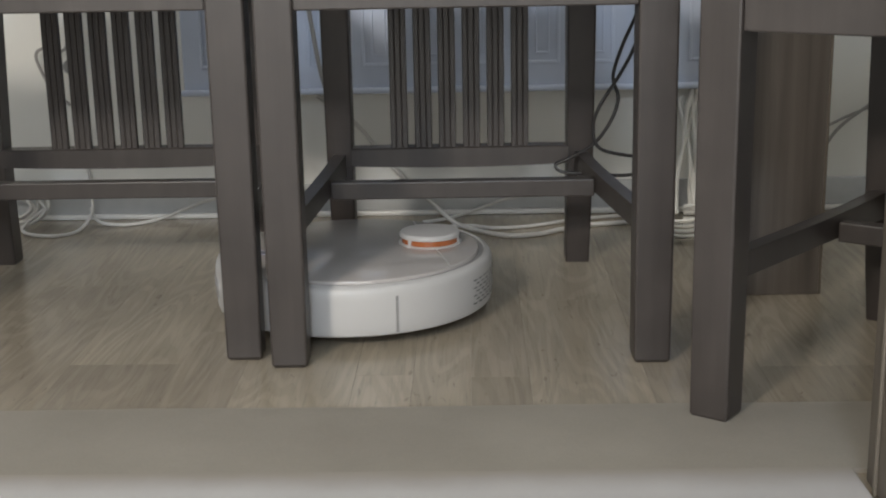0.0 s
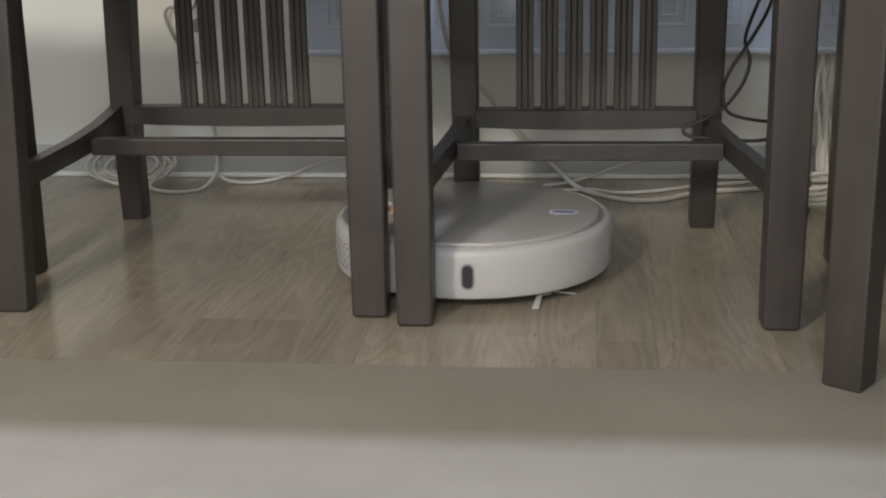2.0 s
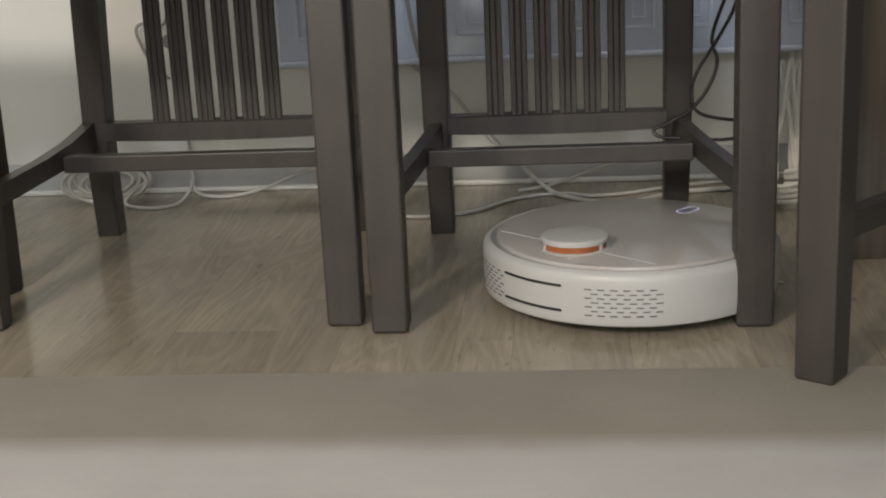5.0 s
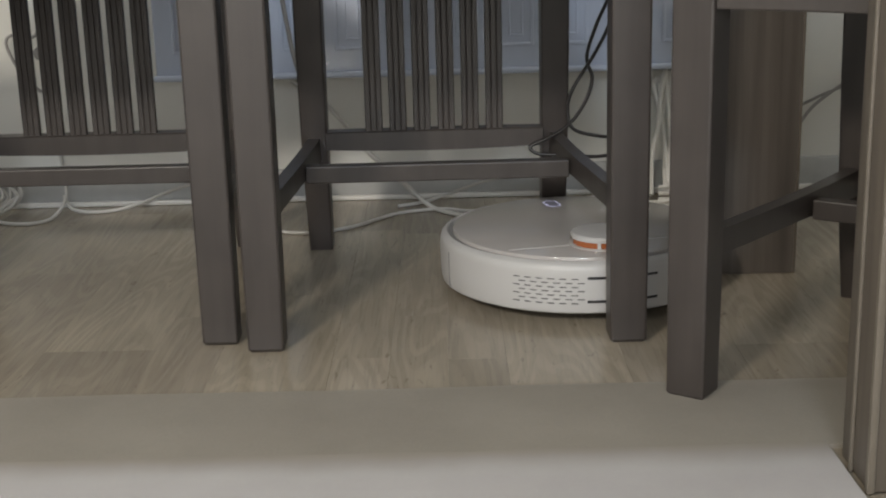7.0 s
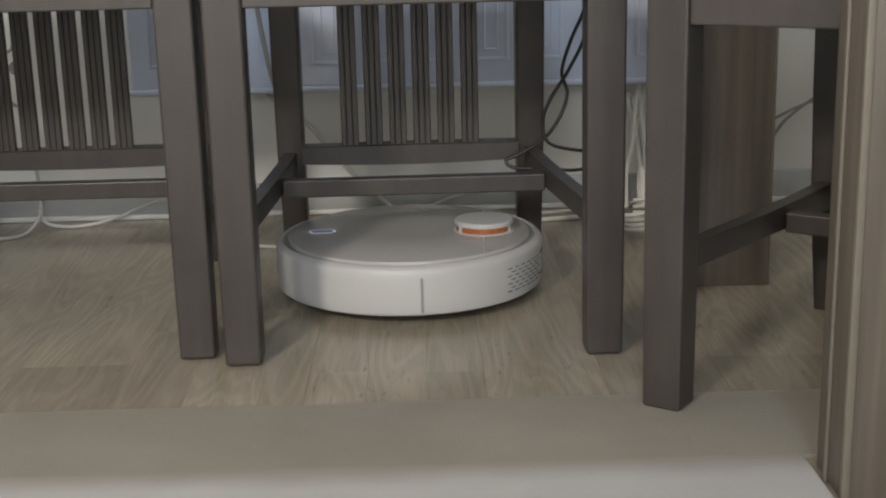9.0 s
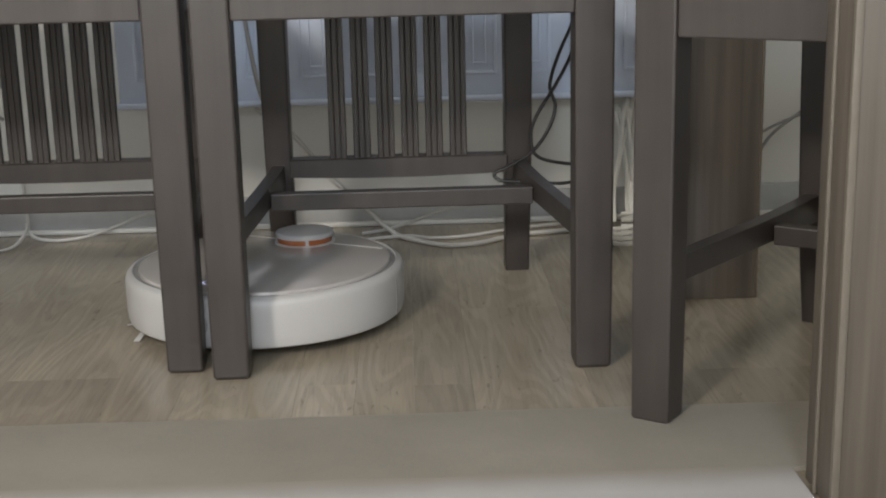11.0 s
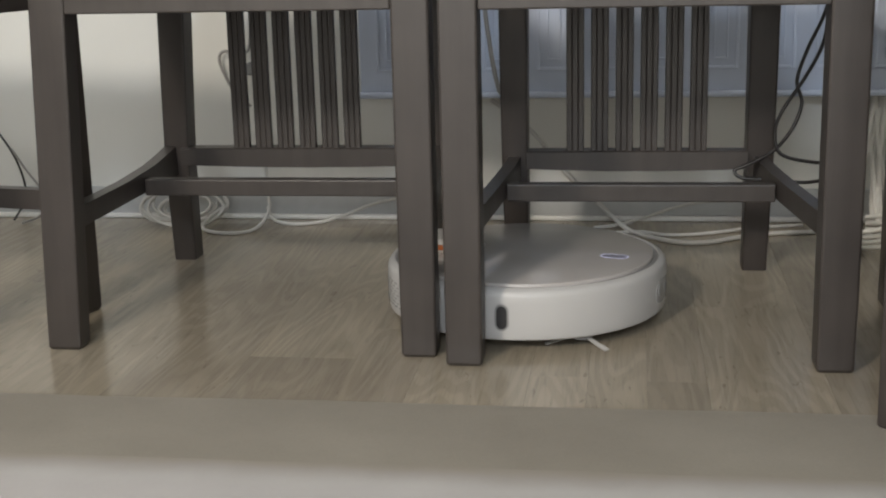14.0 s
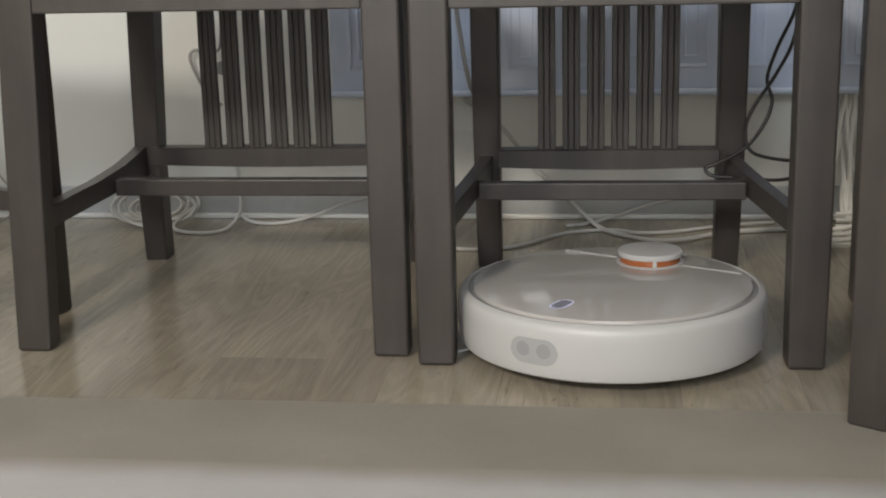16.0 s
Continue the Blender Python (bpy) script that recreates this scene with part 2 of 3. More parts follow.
# ---------------------------------------------------------------- setting
WALL_Y = 2.185
floor = finish("floor", boxed(-2.6, 2.6, -2.6, WALL_Y + 0.1, -0.10, -0.004), SUBFLOOR)
tagged(floor, "greyish brown wooden strip floor in short boards", "floor", kind="structure")
wall_n = finish("wall_north", boxed(-2.6, 2.6, WALL_Y, WALL_Y + 0.12, -0.004, 2.6), WALL)
tagged(wall_n, "white painted plaster wall behind the chairs", "wall", kind="structure")
# unseen walls and ceiling, added to close the room and bounce ambient light
for nm, bx in (("wall_east", (2.6, 2.72, -2.72, WALL_Y + 0.12, -0.004, 2.6)),):
    tagged(finish(nm, boxed(*bx), WALL), "plain white painted wall", "wall", kind="structure")
bm = bmesh.new()
for bx in ((-2.72, -2.6, -2.72, 0.25, -0.004, 2.6), (-2.72, -2.6, 1.65, WALL_Y + 0.12, -0.004, 2.6), (-2.72, -2.6, 0.25, 1.65, -0.004, 0.45), (-2.72, -2.6, 0.25, 1.65, 1.85, 2.6)):
    box(bm, *bx)
tagged(finish("wall_west", bm, WALL), "plain white painted wall with an opening for the added fill window", "wall", kind="structure")
bm = bmesh.new()
for bx in ((-2.6, -1.2, -2.72, -2.6, -0.004, 1.65), (1.4, 2.6, -2.72, -2.6, -0.004, 1.65), (-2.6, -0.25, -2.72, -2.6, 1.65, 2.6), (0.35, 2.6, -2.72, -2.6, 1.65, 2.6), (-0.25, 0.35, -2.72, -2.6, 1.65, 1.80), (-0.25, 0.35, -2.72, -2.6, 2.40, 2.6), (-1.2, 1.4, -2.72, -2.6, -0.004, 0.25)):
    box(bm, *bx)
tagged(finish("wall_south", bm, WALL), "plain white painted wall with two window openings, one added for fill", "wall", kind="structure")
tagged(finish("ceiling", boxed(-2.72, 2.72, -2.72, WALL_Y + 0.12, 2.6, 2.7), CEIL), "unseen plain white ceiling that bounces light", "ceiling", kind="structure")
base = finish("baseboard", boxed(-2.6, 2.6, WALL_Y - 0.012, WALL_Y, 0.0, 0.056, bevel=0.003), BOARD)
tagged(base, "grey painted baseboard along the wall", "baseboard", kind="structure")
bm = bmesh.new()
box(bm, -2.6, 2.6, WALL_Y - 0.022, WALL_Y - 0.012, 0.0, 0.009, bevel=0.003)
tagged(finish("trim", bm, TRIMW), "thin white trim strip along the floor edge", "trim", kind="structure")


def runner():
    """A thin flat strip whose far edge waves a little."""
    bm, rings = bmesh.new(), []
    for k in range(133):
        x = -1.7 + 0.025 * k
        far = 1.2425 + 0.0035 * noise.noise((x * 5.0, 3.3, 0.4)) + 0.0012 * noise.noise((x * 30.0, 1.3, 0.4))
        rings.append([(x, 1.066, -0.003), (x, far, -0.003), (x, far - 0.0004, 0.0009), (x, far - 0.0016, 0.0015), (x, 1.066, 0.0015)])
    loft(bm, rings)
    return finish("beige_mat", bm, BORDER, angle=6)


mat_ = runner()
tagged(mat_, "plain beige flat-woven runner along the wooden floor", "runner", kind="structure")


def plush_rug():
    bm = bmesh.new()
    random.seed(5)
    nx, ny = 130, 60
    x0, x1, y0, y1 = -1.7, 0.424, -1.3, 1.07
    grid = []
    for j in range(ny + 1):
        v = j / ny
        row = []
        for i in range(nx + 1):
            x = x0 + (x1 - x0) * i / nx
            y = y0 + (y1 - y0) * (1 - (1 - v) ** 2)
            edge = min(1.0, (y1 - y) / 0.30)
            y += v ** 6 * (0.004 * noise.noise((x * 14, 0.2, 0.7)) + 0.002 * noise.noise((x * 70, 1.2, 0.7)))
            z = 0.0018 + 0.0045 * edge + 0.0015 * edge * noise.noise((x * 22, y * 22, 3.1))
            row.append(bm.verts.new((x, y, z)))
        grid.append(row)
    for j in range(ny):
        for i in range(nx):
            bm.faces.new((grid[j][i], grid[j][i + 1], grid[j + 1][i + 1], grid[j + 1][i]))
    rim = [e for e in bm.edges if len(e.link_faces) == 1]
    ext = bmesh.ops.extrude_edge_only(bm, edges=rim)["geom"]
    for v in (g for g in ext if isinstance(g, bmesh.types.BMVert)):
        v.co.z = -0.003
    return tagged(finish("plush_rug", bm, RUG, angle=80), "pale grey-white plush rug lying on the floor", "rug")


rug = plush_rug()


def wall_panel():
    """Pale blue lacquered front with upright moulded fields, hung on the wall above the baseboard."""
    root = new("radiator_cover")
    root.location = (0, WALL_Y, 0.222)
    tagged(root, "pale blue lacquered radiator cover with upright moulded fields", "radiator cover")
    x0, x1, h = -0.425, 0.62, 0.42
    part("body", boxed(x0, x1, -0.045, -0.002, 0.0, h, bevel=0.004), BLUE, root)
    part("bottom_rail", boxed(x0 - 0.004, x1 + 0.004, -0.055, -0.045, -0.001, 0.010, bevel=0.0045, segments=4), BLUE, root)
    x = x0 + 0.03
    while x < x1 - 0.06:
        bm = bmesh.new()
        for a in ((x, x + 0.006, 0.045, h - 0.04), (x + 0.054, x + 0.06, 0.045, h - 0.04), (x + 0.006, x + 0.054, 0.045, 0.051), (x + 0.006, x + 0.054, h - 0.046, h - 0.04), (x + 0.018, x + 0.021, 0.062, h - 0.06), (x + 0.039, x + 0.042, 0.062, h - 0.06), (x + 0.021, x + 0.039, 0.062, 0.066)):
            box(bm, a[0], a[1], -0.0480, -0.045, a[2], a[3], bevel=0.0010, segments=1)
        part("moulding", bm, BLUE, root)
        x += 0.092


wall_panel()


def framed_window(name, m, w, h, label, pane):
    """A white frame with one glowing pane in a wall opening; its own x runs along the wall, z up."""
    root = new(name)
    root.matrix_world = m
    tagged(root, label, "window", kind="structure")
    bm = bmesh.new()
    for b in ((-w / 2, 0.05 - w / 2, -0.04, 0.04, 0, h), (w / 2 - 0.05, w / 2, -0.04, 0.04, 0, h), (0.05 - w / 2, w / 2 - 0.05, -0.04, 0.04, 0, 0.05), (0.05 - w / 2, w / 2 - 0.05, -0.04, 0.04, h - 0.05, h)):
        box(bm, *b, bevel=0.004)
    part("window_frame", bm, TRIMW, root)
    part("pane", boxed(0.05 - w / 2, w / 2 - 0.05, -0.01, -0.004, 0.05, h - 0.05), pane, root)


framed_window("window_1", pose(0.05, -2.66, 1.80), 0.6, 0.6, "small high white framed window opposite the chairs", glow("daylight_pane", (0.80, 0.89, 1.0), 4.0))
# unseen side window, added only to house the left fill
framed_window("fill_window_2", pose(-2.66, 0.95, 0.45, 0, 0, -90), 1.4, 1.4, "added unseen white framed window for fill light from the side", glow("side_fill_pane", (0.90, 0.95, 1.0), 0.8))

# invented wide window behind the camera, a home for the low fill
framed_window("fill_window_3", pose(0.1, -2.66, 0.25), 2.6, 1.4, "added unseen wide white framed window for fill light under the chairs", glow("wide_fill_pane", (1.0, 0.97, 0.92), 0.9))


def floor_lamp():
    lamp = new("floor_lamp")
    lamp.location = (-0.90, -0.68, 0.006)
    tagged(lamp, "slim white floor lamp with a round glowing head on the rug", "floor lamp")
    part("base_plate", lathe([(0.02, 0.0), (0.14, 0.0), (0.14, 0.014), (0.13, 0.02), (0.015, 0.024)], 48), TRIMW, lamp)
    part("pole", lathe([(0.011, 0.022), (0.011, 1.20)], 20), TRIMW, lamp)
    head = part("lamp_head", lathe([(0.02, -0.05), (0.09, -0.04), (0.125, -0.005), (0.125, 0.0)], 48), TRIMW, lamp)
    turn = look((0.0, 0.0, 1.30), (0.83, 2.23, 0.13))
    head.matrix_local = turn @ pose(0, 0, 0, 180)
    part("diffuser", lathe([(0.121, 0.0), (0.09, 0.008), (0.01, 0.012)], 48), LAMPM, head)


floor_lamp()

# ---------------------------------------------------------------- chairs
LEG = 0.045


def chair(name, origin, turn, w, inset, shift, pitch, label, lean=0.0, slat_shift=0.0, seat_z=0.419, deep=0.045, long=1.0, trim=0.0):
    """Dining chair; its own x runs along the front, y from the front to the back, origin at the front corner on the floor."""
    root = new(name)
    root.matrix_world = pose(origin[0], origin[1], 0, 0, 0, turn) @ Matrix.Diagonal((1, long, 1, 1))
    tagged(root, label, "chair", "chairs at the wall")
    h = LEG / 2
    top = 0.93
    fx = (h, w - h)
    bx = (inset + shift + 0.018, w - inset + shift - 0.018)
    for x in fx:
        bm = bmesh.new()
        dx = lean if x < w / 2 else 0.0
        loft(bm, [square_ring(x + dx * z / 0.42, deep / 2, z, h - t, deep / 2 - t) for z, t in ((0.0, 0.0035), (0.004, 0.001), (0.10, 0.0004), (0.30, 0.0), (0.466, 0.0))])
        part("front_leg", bm, DARK, root)
    for x in bx:
        bm = bmesh.new()
        rows = []
        for z, y, hh in ((0.0, 0.482, 0.0172), (0.003, 0.482, 0.0178), (0.08, 0.466, 0.0185), (0.17, 0.452, 0.0192), (0.30, 0.444, 0.020), (0.46, 0.442, 0.021), (0.65, 0.456, 0.020), (top, 0.500, 0.017)):
            rows.append(square_ring(x + (1.15 * lean * min(z, 0.42) / 0.42 if x < w / 2 else 0.0), y, z, hh, hh + 0.002))
        loft(bm, rows)
        part("back_leg", bm, DARK, root)
    # seat frame and seat
    bm = bmesh.new()
    box(bm, LEG, w - LEG, 0.003, 0.027, seat_z, 0.466, bevel=0.002)
    part("front_apron", bm, DARK, root)
    for i in (0, 1):
        bm = bmesh.new()
        xa, xb = fx[i], bx[i]
        loft(bm, [[(x - 0.011, y, seat_z), (x + 0.011, y, seat_z), (x + 0.011, y, 0.466), (x - 0.011, y, 0.466)] for x, y in ((xa, deep), (xb, 0.424))])
        part("side_apron", bm, DARK, root)
    bm = bmesh.new()
    box(bm, bx[0] + 0.018, bx[1] - 0.018, 0.432, 0.452, seat_z, 0.466, bevel=0.002)
    part("back_apron", bm, DARK, root)
    bm = bmesh.new()
    ring = [(-0.006, -0.010 + trim / 2), (w + 0.006 - trim, -0.010 + trim / 2), (bx[1] + 0.012 - trim, 0.422), (bx[0] - 0.012, 0.422)]
    loft(bm, [[(x, y, 0.467) for x, y in ring], [(x, y, 0.486) for x, y in ring]])
    bmesh.ops.bevel(bm, geom=list(bm.edges), offset=0.005, segments=2, affect="EDGES")
    part("seat", bm, DARK, root)
    # side stretchers, cross stretcher
    zs = (0.144, 0.172)
    ends = []
    for i in (0, 1):
        bm = bmesh.new()
        xa, xb = fx[i], bx[i]
        rows = []
        for s in (0, 0.25, 0.5, 0.75, 0.9, 1):
            y = deep + (0.434 - deep) * s
            x = xa + (xb - xa) * s
            lift = (0.018 if lean else 0.006) * max(0, (s - 0.5) / 0.5) ** 2
            rows.append([(x - 0.009, y, zs[0]), (x + 0.009, y, zs[0]), (x + 0.009, y, zs[1] + lift), (x - 0.009, y, zs[1] + lift)])
        loft(bm, rows)
        part("side_stretcher", bm, DARK, root)
        ends.append(xa + (xb - xa) * 0.66)
    part("cross_stretcher", boxed(ends[0] + 0.009, ends[1] - 0.009, 0.290, 0.312, 0.140, 0.164, bevel=0.002), DARK, root)
    # back: lower rail, slats with two grooves each, top rail
    bm = bmesh.new()
    n = 10
    rows = []
    for i in range(n + 1):
        s = i / n
        x = bx[0] + 0.018 + (bx[1] - bx[0] - 0.036) * s
        sag = -0.004 * math.sin(math.pi * s)
        yy = 0.438 + 0.003 * math.sin(math.pi * s)
        rows.append([(x, yy - 0.015, 0.161 + sag), (x, yy + 0.015, 0.161 + sag), (x, yy + 0.015, 0.187), (x, yy - 0.013, 0.187), (x, yy - 0.015, 0.185)])
    loft(bm, rows)
    part("lower_back_rail", bm, DARK, root)
    mid = (bx[0] + bx[1]) / 2 + slat_shift
    bm = bmesh.new()
    prof = [(-0.0125, 0.004), (-0.0125, -0.004), (-0.0115, -0.005), (-0.0055, -0.005), (-0.0043, -0.0040), (-0.0031, -0.005), (0.0031, -0.005), (0.0043, -0.0040), (0.0055, -0.005), (0.0115, -0.005), (0.0125, -0.004), (0.0125, 0.004)]
    loft(bm, [[(x, y + yo, z) for x, y in prof] for z, yo in ((0.181, 0.434), (0.30, 0.433), (0.46, 0.434), (0.65, 0.447), (0.86, 0.482))])
    first = part("back_slat", bm, DARK, root)
    first.location.x = mid - 2.5 * pitch
    for i in range(1, 6):
        o = first.copy()
        scene.collection.objects.link(o)
        o.location.x = mid + (i - 2.5) * pitch
    bm = bmesh.new()
    box(bm, bx[0] + 0.017, bx[1] - 0.017, 0.468, 0.496, 0.852, top - 0.01, bevel=0.004)
    part("top_rail", bm, DARK, root)
    return root


chair("dining_chair", (-0.177, 1.371), 0.6, 0.475, 0.043, -0.008, 0.0352, "dark-stained wooden dining chair with grooved back slats beside another chair")
chair("dining_chair", (-0.691, 1.401), 0.0, 0.500, 0.022, -0.013, 0.0346, "dark-stained wide wooden dining chair with grooved back slats", 0.017, -0.009, deep=0.036)
chair("dining_chair", (0.290, 1.208), -35.0, 0.475, 0.043, 0.0, 0.0352, "dark-stained wooden dining chair turned askew beside a brown panel", seat_z=0.406, long=0.93)
chair("dining_chair", (-0.821, 1.130), 74.0, 0.475, 0.043, 0.0, 0.0352, "dark-stained wooden dining chair standing sideways beside another chair", trim=0.044)

# ---------------------------------------------------------------- upright panels


def upright_panel(name, x0, x1, y0, y1, h, material, label, banded):
    root = new(name)
    root.location = (x0, y0, 0.0)
    tagged(root, label, "panel")
    part("board", boxed(0.0, x1 - x0, 0.0, y1 - y0, 0.0, h, bevel=0.0025), material, root)
    if banded:
        part("edge_band", boxed(-0.0022, 0.005, -0.0022, 0.005, 0.0, h, bevel=0.0015), EDGE, root, "pale edge band")
        part("edge_band", boxed(-0.0032, 0.0, (y1 - y0) * 0.56, (y1 - y0) * 0.56 + 0.006, 0.0, h, bevel=0.001), EDGE, root, "pale edge band")
    else:
        part("edge_strip", boxed(x1 - x0, x1 - x0 + 0.004, 0.001, y1 - y0 - 0.001, 0.0, h, bevel=0.001), OAK, root, "greyish edge strip")
    return root


upright_panel("wooden_panel", 0.430, 0.95, 0.961, 1.042, 0.72, OAK, "greyish oak upright panel of a table with pale edge bands", True)
upright_panel("wooden_panel", 0.376, 0.540, 1.650, 1.690, 0.72, PANEL, "dark brown wood-grain upright panel behind a chair", False)

# ---------------------------------------------------------------- cables


def cable(points, radius, material, label):
    ob = tube("cable", points, radius, material)
    return tagged(ob, label, "cable", "cables at the wall")


WY = WALL_Y - 0.02
# white cables on the floor behind the chairs
cable([(-0.60, 2.13, 0.03), (-0.585, 2.115, 0.010), (-0.549, 2.108, 0.004), (-0.51, 2.12, 0.004), (-0.472, 2.14, 0.010), (-0.401, 2.155, 0.034), (-0.33, 2.16, 0.045)], 0.003, CABLEW, "white power cable lying on the floor along the wall")
cable([(-0.20, 2.165, 0.215), (-0.136, 2.165, 0.166), (-0.073, 2.15, 0.092), (-0.014, 2.13, 0.040), (0.025, 2.09, 0.012), (0.054, 2.055, 0.004), (0.117, 1.996, 0.004), (0.17, 2.0, 0.004), (0.211, 2.03, 0.004), (0.26, 2.06, 0.004), (0.36, 2.08, 0.004)], 0.004, CABLEW, "white cable hanging down the wall and lying on the floor")
cable([(-0.02, 2.10, 0.003), (0.02, 2.12, 0.004), (0.064, 2.14, 0.012), (0.12, 2.155, 0.028), (0.17, 2.16, 0.037), (0.24, 2.163, 0.042)], 0.0028, CABLEW, "thin white cable rising along the baseboard")
cable([(-0.33, 2.03, 0.003), (-0.27, 1.985, 0.003), (-0.215, 1.948, 0.003), (-0.175, 1.932, 0.003), (-0.135, 1.937, 0.003), (-0.087, 1.965, 0.003), (-0.021, 2.045, 0.003), (0.054, 2.07, 0.0035), (0.10, 2.05, 0.0035), (0.16, 2.06, 0.0035), (0.24, 2.10, 0.004), (0.33, 2.13, 0.004)], 0.0028, CABLEW, "thin white cable lying loosely on the floor")


def coil(cx, cy, r, turns, z0, rise, radius, material, label, tail):
    random.seed(3)
    pts = []
    for i in range(turns * 10 + 1):
        a = 2 * math.pi * i / 10
        rr = r * (1 + 0.22 * math.sin(a * 0.37 + 1) + 0.08 * math.sin(a * 1.3))
        low = max(0.0, 0.024 - 0.45 * rr * (1 - math.sin(a)))
        pts.append((cx + 0.014 * math.sin(a * 0.23) + 1.35 * rr * math.cos(a + 0.12 * math.sin(a * 0.6)), cy + 0.5 * rr * math.sin(a) - 0.018 * i / (turns * 10), z0 + 0.026 + low * 0.3 + 0.42 * rr * math.sin(a) + 0.007 * math.sin(a * 0.7) ** 2))
    return cable(pts + tail, radius, material, label)


coil(-0.745, 2.115, 0.046, 6, 0.004, 0.034, 0.003, CABLEW, "coiled white cable heap on the floor by the wall", [(-0.70, 2.062, 0.008), (-0.649, 2.033, 0.004), (-0.607, 2.064, 0.004), (-0.596, 2.12, 0.022), (-0.602, 2.15, 0.045), (-0.608, 2.163, 0.092), (-0.615, WY, 0.16)])
# cable hooked on the wall
cable([(-0.630, WY, 0.205), (-0.660, WY, 0.234), (-0.682, WY, 0.285), (-0.672, WY, 0.303), (-0.640, WY, 0.298), (-0.624, WY, 0.325), (-0.620, WY, 0.45)], 0.0028, CABLEG, "grey cable looped on the white wall")
bm = lathe([(0.012, 0), (0.012, 0.008), (0.009, 0.012)], 20)
clip = tagged(finish("cable_clip", bm, GREYP), "small grey cable clip on the white wall", "clip")
clip.matrix_world = pose(-0.630, WALL_Y, 0.270, 90)
# white loops beside the panel
random.seed(8)
for foot, bend, crown in (((0.410, 0.02), (0.421, 0.09), (0.452, 0.205)), ((0.414, 0.05), (0.428, 0.12), (0.446, 0.235)), ((0.446, 0.03), (0.440, 0.10), (0.424, 0.19)), ((0.452, 0.02), (0.449, 0.12), (0.443, 0.215))):
    wob = random.uniform(-0.003, 0.003)
    cable([(foot[0], 2.10, 0.012), (foot[0] + wob, 2.125, foot[1] + 0.02), (bend[0], 2.135, bend[1]), ((bend[0] + crown[0]) / 2 - wob, 2.145, (bend[1] + crown[1]) / 2), (crown[0], 2.155, crown[1]), (crown[0] + 0.005, 2.16, crown[1] + 0.012), (crown[0] + 0.011, 2.155, crown[1] - 0.01), (bend[0] + 0.022, 2.14, bend[1] - 0.02), (bend[0] + 0.018, 2.11, 0.02)], 0.0040, CABLEV, "bright white cable loop hanging against the wall")
for k in range(4):
    cable([(0.372, 1.985 - 0.014 * k, 0.006 + 0.010 * k), (0.402, 1.958 - 0.014 * k, 0.007 + 0.012 * k), (0.438, 1.966 - 0.012 * k, 0.009 + 0.014 * k), (0.450, 1.992, 0.014 + 0.012 * k), (0.41, 2.004, 0.016 + 0.010 * k)], 0.0036, CABLEV, "bright white cable bundle folded on the floor")
# black twisted pair by the chair
cable([(0.305, 1.76, 0.47), (0.304, 1.76, 0.385), (0.298, 1.76, 0.34), (0.275, 1.755, 0.295), (0.247, 1.75, 0.252), (0.238, 1.752, 0.222), (0.246, 1.75, 0.192), (0.285, 1.752, 0.180), (0.33, 1.76, 0.176)], 0.0026, CABLEB, "black cable hanging in a twisted loop beside a chair")
cable([(0.315, 1.752, 0.47), (0.300, 1.752, 0.39), (0.278, 1.757, 0.335), (0.266, 1.76, 0.292), (0.273, 1.755, 0.262), (0.262, 1.752, 0.228), (0.238, 1.756, 0.195), (0.205, 1.764, 0.174), (0.186, 1.766, 0.165), (0.196, 1.762, 0.155), (0.235, 1.758, 0.153), (0.285, 1.756, 0.150), (0.33, 1.762, 0.158)], 0.0026, CABLEB, "black cable hanging in a twisted loop beside a chair")
cable([(-0.210, 2.13, 0.60), (-0.206, 2.13, 0.40), (-0.198, 2.13, 0.32), (-0.186, 2.13, 0.25), (-0.17, 2.14, 0.20)], 0.004, CABLEG, "grey cable running down in front of the pale blue cover")
cable([(0.64, WY, 0.06), (0.673, WY, 0.106), (0.705, WY, 0.150), (0.78, WY, 0.205)], 0.003, CABLEG, "grey cable fanning out on the wall")
cable([(0.63, WY, 0.13), (0.671, WY, 0.145), (0.72, WY, 0.168), (0.78, WY, 0.19)], 0.0025, CABLEG, "grey cable fanning out on the wall")
cable([(-1.16, WY, 0.22), (-1.105, WY, 0.15), (-1.077, WY, 0.095), (-1.07, WY, 0.04), (-1.075, 2.12, 0.005)], 0.0020, CABLEB, "thin black cable hanging down the white wall")
cable([(-1.09, WY, 0.13), (-1.065, WY, 0.09), (-1.035, WY, 0.045), (-1.03, 2.14, 0.012), (-1.05, 2.10, 0.004)], 0.0020, CABLEG, "thin grey cable hanging down the white wall")

# ---------------------------------------------------------------- robot vacuum
RR = 0.1865


def arc_plate(bm, r0, r1, a0, a1, z0, z1, steps=10, round_ends=False):
    """A curved plate on the robot's side from angle a0 to a1 (degrees)."""
    rows = []
    for i in range(steps + 1):
        s = i / steps
        a = radians(a0 + (a1 - a0) * s)
        c = 1.0
        if round_ends:
            width = radians(abs(a1 - a0)) * r1
            d = min(s, 1 - s) * width
            rad = (z1 - z0) / 2
            c = 1.0 if d >= rad else max(0.12, math.sqrt(max(0.0, 1 - (1 - d / rad) ** 2)))
        zm, hz = (z0 + z1) / 2, (z1 - z0) / 2 * c
        rows.append([(r * math.cos(a), r * math.sin(a), z) for r, z in ((r0, zm - hz), (r1, zm - hz), (r1, zm + hz), (r0, zm + hz))])
    loft(bm, rows)
    return bm


